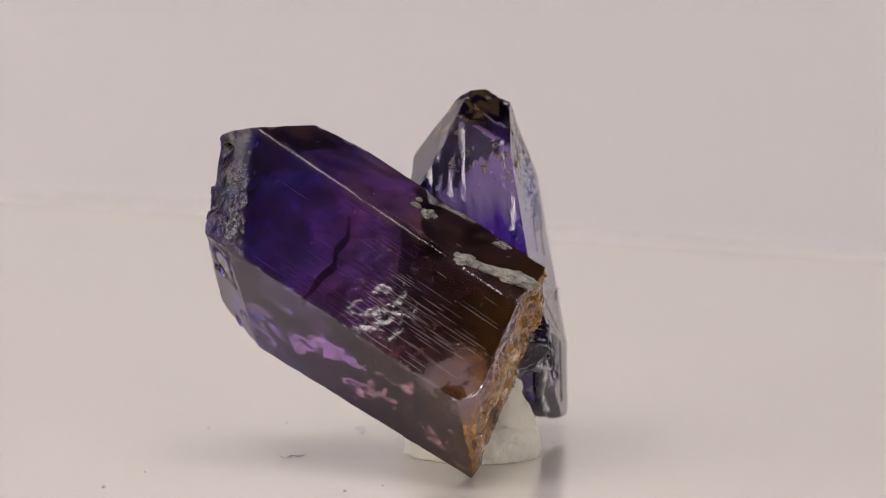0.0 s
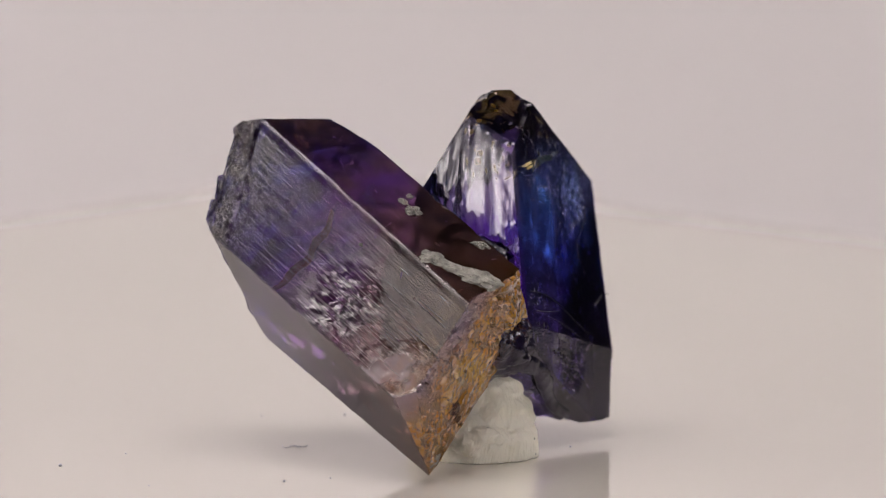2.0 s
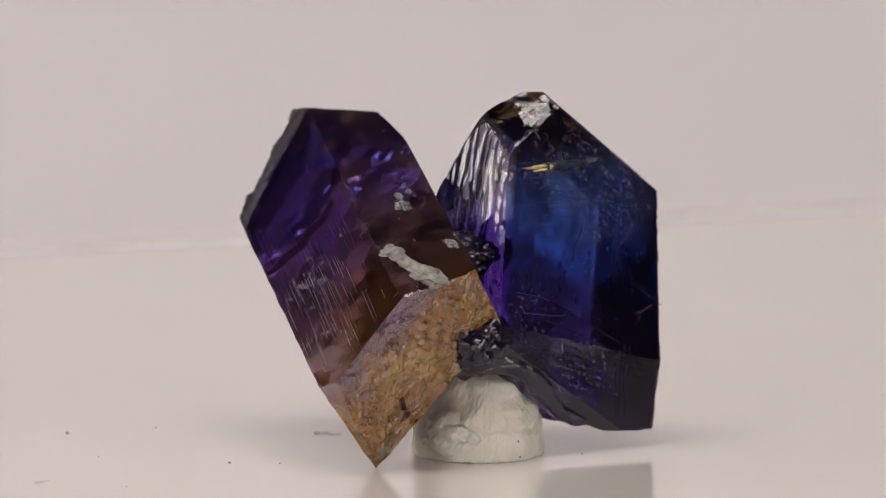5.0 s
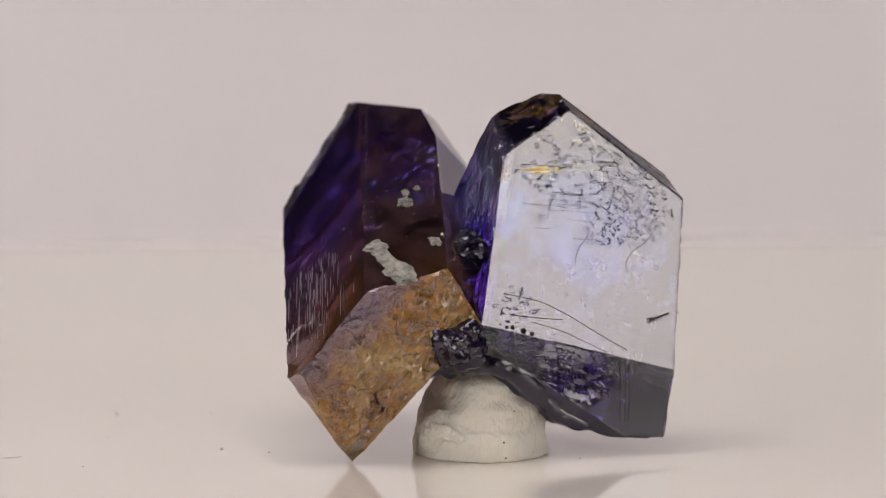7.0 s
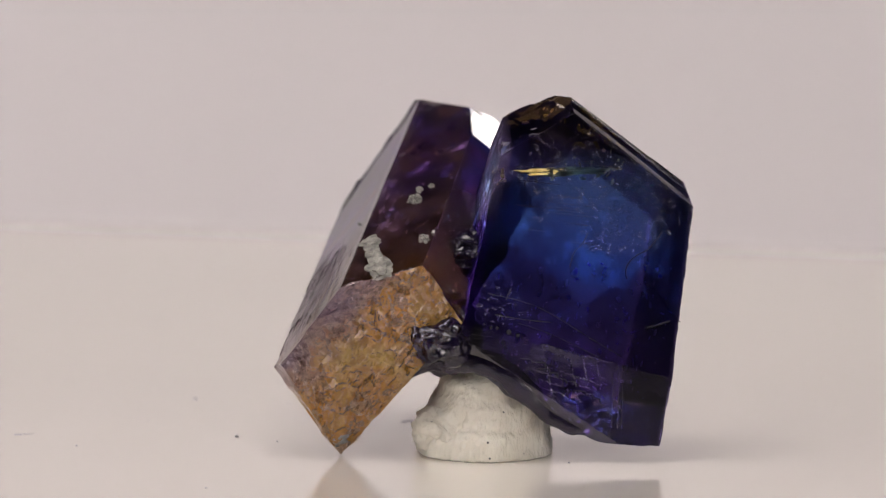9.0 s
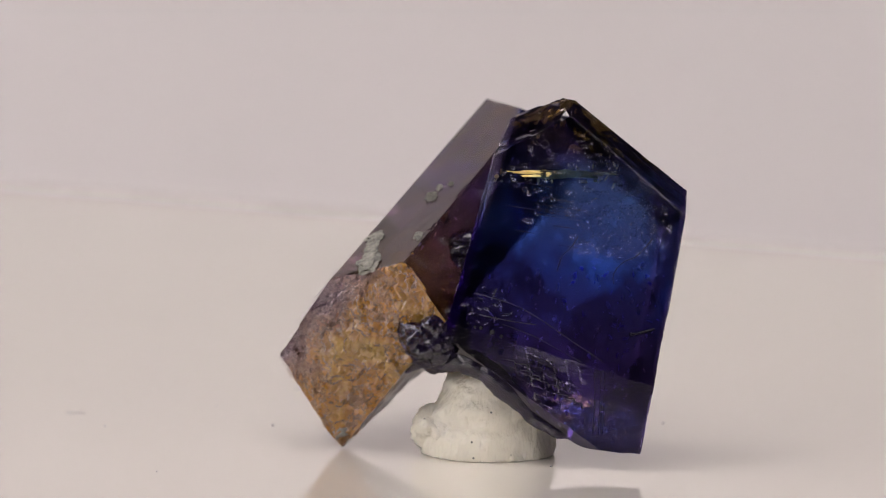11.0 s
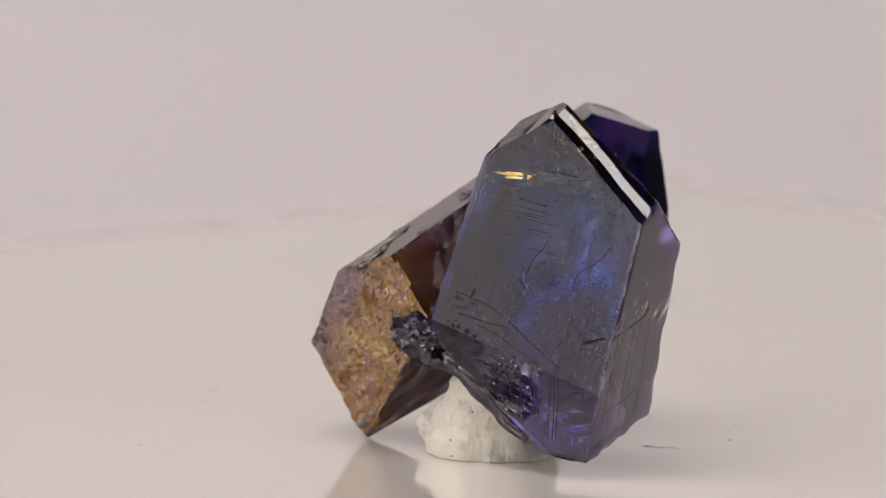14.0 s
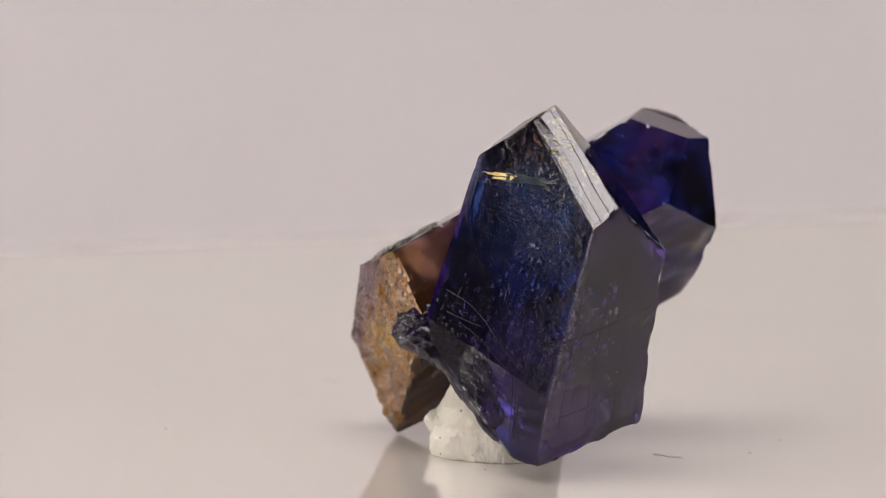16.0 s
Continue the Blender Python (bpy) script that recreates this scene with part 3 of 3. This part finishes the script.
def build_specimen():
    s = thing("crystal_specimen", "two intergrown violet and blue tanzanite crystals on putty", "mineral specimen")
    bm = cut_block(A_FACES)
    refine(bm, 0.12, [(A_FACES[0], 0.07), (A_FACES[5], 0.055)])
    side = AXIS_A.cross(Vector(A_FACES[0][:3])).normalized()

    def patch(p):
        """A shallow chipped hollow by the broken end."""
        k = 0.75 - (p - Vector((-0.65, -3.50, 1.74))).length + 0.25 * noise.noise(p * 2.0)
        return (-0.02 + shards(p, 4.0, 0.08)) if k > 0 else 0.0

    def striae(p):
        w = side.dot(p) * 5.0 + 0.15 * rough(p, 0.5)
        scar = max(0.0, 1 - (p - Vector((-1.95, -2.55, 2.9))).length / 0.75)
        return 0.0008 * noise.noise(Vector((w, AXIS_A.dot(p) * 0.25, 3.1))) + 0.0012 * noise.noise(Vector((w * 3, AXIS_A.dot(p) * 0.4, 1.7))) - scar * (0.04 + 0.05 * rough(p, 4.0, 5)) + patch(p)

    def ledge(p):
        """The step beside the ridge on the upper face."""
        return -0.012 if (p - Vector((-4.12, -0.3, 5.69))).cross(AXIS_A).length < 0.13 else 0.0

    def fracture(p):
        return 0.10 * rough(p, 1.1, 4) + shards(p, 1.8, 0.22) + shards(p, 4.5, 0.38) + shards(p + Vector((5, 2, 1)), 8.0, 0.45)

    weather(bm, A_FACES, {0: striae, 1: ledge, 5: fracture, 4: lambda p: 0.08 * rough(p, 1.3), 6: lambda p: 0.04 * rough(p, 2.5) + shards(p, 1.6, 0.5), 7: lambda p: shards(p, 1.1, 0.10), 9: lambda p: shards(p, 1.2, 0.15), 12: lambda p: 0.06 * rough(p, 2.0), 13: lambda p: 0.06 * rough(p, 2.0)}, 0.05)
    bm.normal_update()
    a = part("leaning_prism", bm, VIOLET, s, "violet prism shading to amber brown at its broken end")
    a.data.materials.append(FRACTURE)
    en = Vector(A_FACES[5][:3])
    for f in a.data.polygons:
        c = Vector(f.center)
        if abs(en.dot(c) - A_FACES[5][3]) < 0.35 and f.normal.dot(en) > 0.35:
            f.material_index = 1
            f.use_smooth = False
    a.data.transform(Matrix.Scale(U, 4))
    up = A_FACES[1][:3]
    along = (0.55, 0.03, -0.17)
    crust("mineral_crust", a, (-0.42, -2.06, 3.63), up, along, 0.20, 0.17, 0.06, "pale grey mineral crust", 1.0)
    crust("mineral_crust", a, (-0.02, -2.08, 3.47), up, along, 0.26, 0.15, 0.06, "pale grey mineral crust", 2.0)
    crust("mineral_crust", a, (0.44, -2.08, 3.32), up, along, 0.34, 0.22, 0.10, "pale grey mineral crust", 3.0)
    crust("mineral_crust", a, (-1.07, -1.09, 4.29), up, along, 0.15, 0.12, 0.10, "small white mineral crust", 4.0)
    crust("mineral_crust", a, (-1.30, -0.96, 4.43), up, along, 0.08, 0.06, 0.06, "small white mineral crust", 5.0)
    crust("mineral_crust", a, (-1.24, -0.76, 4.50), up, along, 0.06, 0.05, 0.06, "small white mineral crust", 6.0)
    crust("mineral_crust", a, (0.22, -1.23, 3.77), up, along, 0.15, 0.09, 0.07, "pale grey mineral crust", 7.0)
    crust("mineral_crust", a, (-0.16, -2.62, 0.16), A_FACES[5][:3], (0, 0.6, 0.3), 0.16, 0.09, 0.06, "small white mineral crust", 8.0)
    crust("mineral_crust", a, (-1.75, -1.95, 3.78), A_FACES[0][:3], along, 0.035, 0.03, 0.04, "white speck", 9.0)
    bm = cut_block(B_FACES)
    refine(bm, 0.12, [(B_FACES[6], 0.03), (B_FACES[1], 0.05), (B_FACES[0], 0.019)], 11)
    edge = Vector(B_FACES[0][:3]).cross(Vector(B_FACES[6][:3])).normalized()
    over = Vector(B_FACES[6][:3]).cross(edge)

    def etching(p):
        """Worm-like growth pits in the upper part of the broad face, and a few by its long edge."""
        main = 0.98 - (p - Vector((0.74, 2.35, 4.42))).length + 0.35 * noise.noise(p * 2.2)
        upper = 0.70 - (p - Vector((0.52, 1.15, 5.0))).length + 0.5 * noise.noise(p * 3.0)
        low = 0.38 - (p - Vector((0.95, -0.05, 2.75))).length + 0.3 * noise.noise(p * 3.0)
        where = min(1.0, max(0.0, main * 2.4, upper * 1.1, low * 1.3))
        if where == 0.0:
            return 0.0
        h = noise.noise(Vector((p.x, p.y * 9.5, p.z * 12.5))) + 0.4 * noise.noise(Vector((3.0, p.y * 21.0, p.z * 25.0)))
        return -0.019 * min(1.0, max(0.0, (h - 0.36 + 0.26 * where) / 0.09)) * (0.4 + 0.6 * where)

    def foot(p):
        """Small rectangular growth steps on the face below the broad one."""
        k = max(0.0, 1.0 - (p - Vector((1.1, 1.15, 1.5))).length / 0.75)
        return -0.09 * k * (0.5 + 0.5 * noise.cell(Vector((0.3, (p.y + p.z * 0.2) * 4.5, (p.z + p.y * 0.35) * 7.5)))) if k > 0 else 0.0

    def terraces(p):
        w = over.dot(p) * 5 + 0.3 * noise.noise(p * 1.2)
        k = math.floor(w)
        return 0.025 * noise.noise(Vector((k * 1.7, 0.3, 0.2))) + 0.045 * noise.noise(Vector((k * 2.37, 5.3, 0.2))) * (w - k)

    def ribs(p):
        w = Vector((1, 0.1, 0)).dot(p) * 6
        return 0.004 * noise.noise(Vector((w, p.z * 0.3, 0))) + (0.025 if p.z > 2.6 + 0.25 * rough(p, 1.0) else 0.0)

    weather(bm, B_FACES, {0: etching, 1: foot, 9: lambda p: 0.10 * rough(p, 1.5), 10: lambda p: 0.12 * rough(p, 1.7), 4: lambda p: 0.1 * rough(p, 1.0), 5: lambda p: shards(p, 1.3, 0.2), 7: lambda p: shards(p, 1.2, 0.3), 6: terraces, 2: ribs,
                          3: lambda p: 0.05 * noise.noise(Vector((p.x * 7, p.y, p.z * 0.5)))}, 0.05)
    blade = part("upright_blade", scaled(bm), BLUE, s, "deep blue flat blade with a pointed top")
    bm = lump((0.485, 1.35, 4.95), (0.022, 0.60, 0.055), 5.0, 0.9, 5)
    part("inclusion", scaled(bm), VEIL, blade, "golden veil inside the blade", smooth=40)
    # Flakes added for the inner glints; the second set gives gold flecks.
    for crystal, faces, lo, hi, count, seed in ((blade, B_FACES, (-0.6, 0.0, 0.7), (1.1, 3.2, 3.3), 260, 4), (blade, B_FACES, (-0.6, 0.0, 4.6), (0.5, 2.4, 6.0), 50, 6), (a, A_FACES, (-4.2, -2.8, 1.0), (0.4, 0.8, 5.4), 110, 5)):
        rng = random.Random(seed)
        bm = bmesh.new()
        for _ in range(count):
            p = Vector([rng.uniform(u, v) for u, v in zip(lo, hi)])
            if min(f[3] - Vector(f[:3]).dot(p) for f in faces) < 0.07:
                continue
            turn = Euler([rng.uniform(-3, 3) for _ in range(3)]).to_matrix().to_4x4()
            k = rng.uniform(0.012, 0.10) ** 1.15
            r = bmesh.ops.create_icosphere(bm, subdivisions=2, radius=1.0, matrix=Matrix.Translation(p) @ turn @ Matrix.Diagonal((k, k * rng.uniform(0.3, 0.9), 0.008, 1)))
            for v in r["verts"]:
                v.co += (v.co - p) * 0.6 * rough(v.co, 5.0)
        tagged(part("inner_flakes", scaled(bm), VEIL if seed == 6 else GLINT_FLAKE, crystal, "flakes inside the crystal, coloured like its glints and gold flecks", smooth=60), kind="stuff")
    clefts(blade)
    scratches(a)
    inner_crack(a)
    web(s)
    bm = lump((0.32, -0.92, 2.05), (0.74, 0.66, 0.66), 2.0, 0.24)
    part("root", scaled(bm), ROOT, s, "rough violet root joining the crystals", smooth=30)
    bm = lump((-0.40, -0.28, 3.42), (0.75, 0.55, 0.38), 4.0, 0.3)
    part("root", scaled(bm), ROOT, s, "rough violet root joining the crystals", smooth=30)
    return s


def build_putty():
    t = thing("mounting_putty", "off-white lump of mounting putty under the crystals", "putty")
    g = GROUND / U
    bm = bmesh.new()
    bmesh.ops.create_icosphere(bm, subdivisions=6, radius=1.0)
    for v in bm.verts:
        p = v.co.copy()
        rho = max(1e-6, math.hypot(p.x, p.y))
        h = max(0.0, (p.z + 0.42) / 1.42)
        crease = math.exp(-((h - 0.42 - 0.16 * noise.noise(p * 1.3)) / 0.045) ** 2) + 0.6 * math.exp(-((h - 0.72 - 0.2 * noise.noise(p * 1.1 + Vector((4, 0, 0)))) / 0.035) ** 2)
        r = (1.24 - 0.30 * h + 0.13 * rough(p, 0.9) + 0.05 * rough(p, 2.8)) * rho ** 0.45 / rho - 0.055 * crease
        z = g + h * 1.60 * (1 + 0.10 * rough(p, 1.2))
        k = 0.96 if h == 0.0 else 1.0
        v.co = Vector((p.x * r * k - 0.28 + 0.08 * h, p.y * r * 0.97 * k, z))
    part("lump", scaled(bm), PUTTY, t, smooth=60)
    bm = lump((-0.1, -0.75, g + 0.42), (0.62, 0.55, 0.42), 7.0, 0.25)
    for v in bm.verts:
        v.co.z = max(v.co.z, g)
    part("fold", scaled(bm), PUTTY, t, "pressed fold of putty", smooth=60)
    return t


def fibre(label, at, bends, thick=0.012):
    """A curled hair on the plate; bends: offsets along it."""
    cu = bpy.data.curves.new("fibre", "CURVE")
    cu.dimensions, cu.bevel_depth, cu.bevel_resolution = "3D", thick * U, 1
    sp = cu.splines.new("NURBS")
    sp.points.add(len(bends) - 1)
    for q, (x, y) in zip(sp.points, bends):
        q.co = ((at[0] + x) * U, (at[1] + y) * U, GROUND + thick * U * (1.6 + abs(x) * 1.0), 1)
    sp.order_u, sp.use_endpoint_u = 3, True
    cu.materials.append(LINT)
    return tagged(new("fibre", cu), label, "fibre", "dust on the plate")


def speck(at, r):
    bm = lump((at[0], at[1], GROUND / U + r * 0.6), (r, r * 0.8, r * 0.7), at[0], 0.4, 2)
    return tagged(part("dust_speck", scaled(bm), LINT, smooth=60), "grey dust speck lying on the white plate", "dust speck", "dust on the plate")


specimen = build_specimen()
putty = build_putty()
dust = [
    fibre("thin dark curled hair lying on the white plate", (-3.45, -0.55), [(-0.2, 0.1), (-0.1, -0.3), (0.05, 0.15), (0.15, -0.1), (0.25, 0.3), (0.2, 0.0), (-0.1, 0.2), (0.0, -0.2)], 0.005),
    fibre("thin dark curled hair lying on the white plate", (-2.25, 2.1), [(0.1, 0.3), (-0.1, 0.0), (0.1, -0.2), (0.0, 0.3), (-0.15, 0.4), (0.05, 0.6)], 0.005),
    fibre("thin dark curled hair lying on the white plate", (-3.4, -7.7), [(0.0, 0.2), (0.06, 0.05), (-0.05, -0.1), (0.05, -0.2), (0.12, -0.05)], 0.005)]
dust += [speck(p, r) for p, r in (((-6.6, -3.9), 0.035), ((-5.95, -2.3), 0.02), ((-2.45, -4.0), 0.03), ((-2.0, -7.0), 0.02), ((-1.8, -3.4), 0.02), ((1.2, 1.2), 0.02), ((-3.6, 3.0), 0.025), ((-5.0, 2.4), 0.02), ((-4.5, -5.2), 0.015), ((2.6, -5.6), 0.02))]


def motions():
    rows = [(i * 0.5, pose(0, 0, 0, 0, 0, SPEED * i * 0.5)) for i in range(33)]
    for ob in (turntable, specimen, putty, *dust):
        walk(ob, rows)


motions()
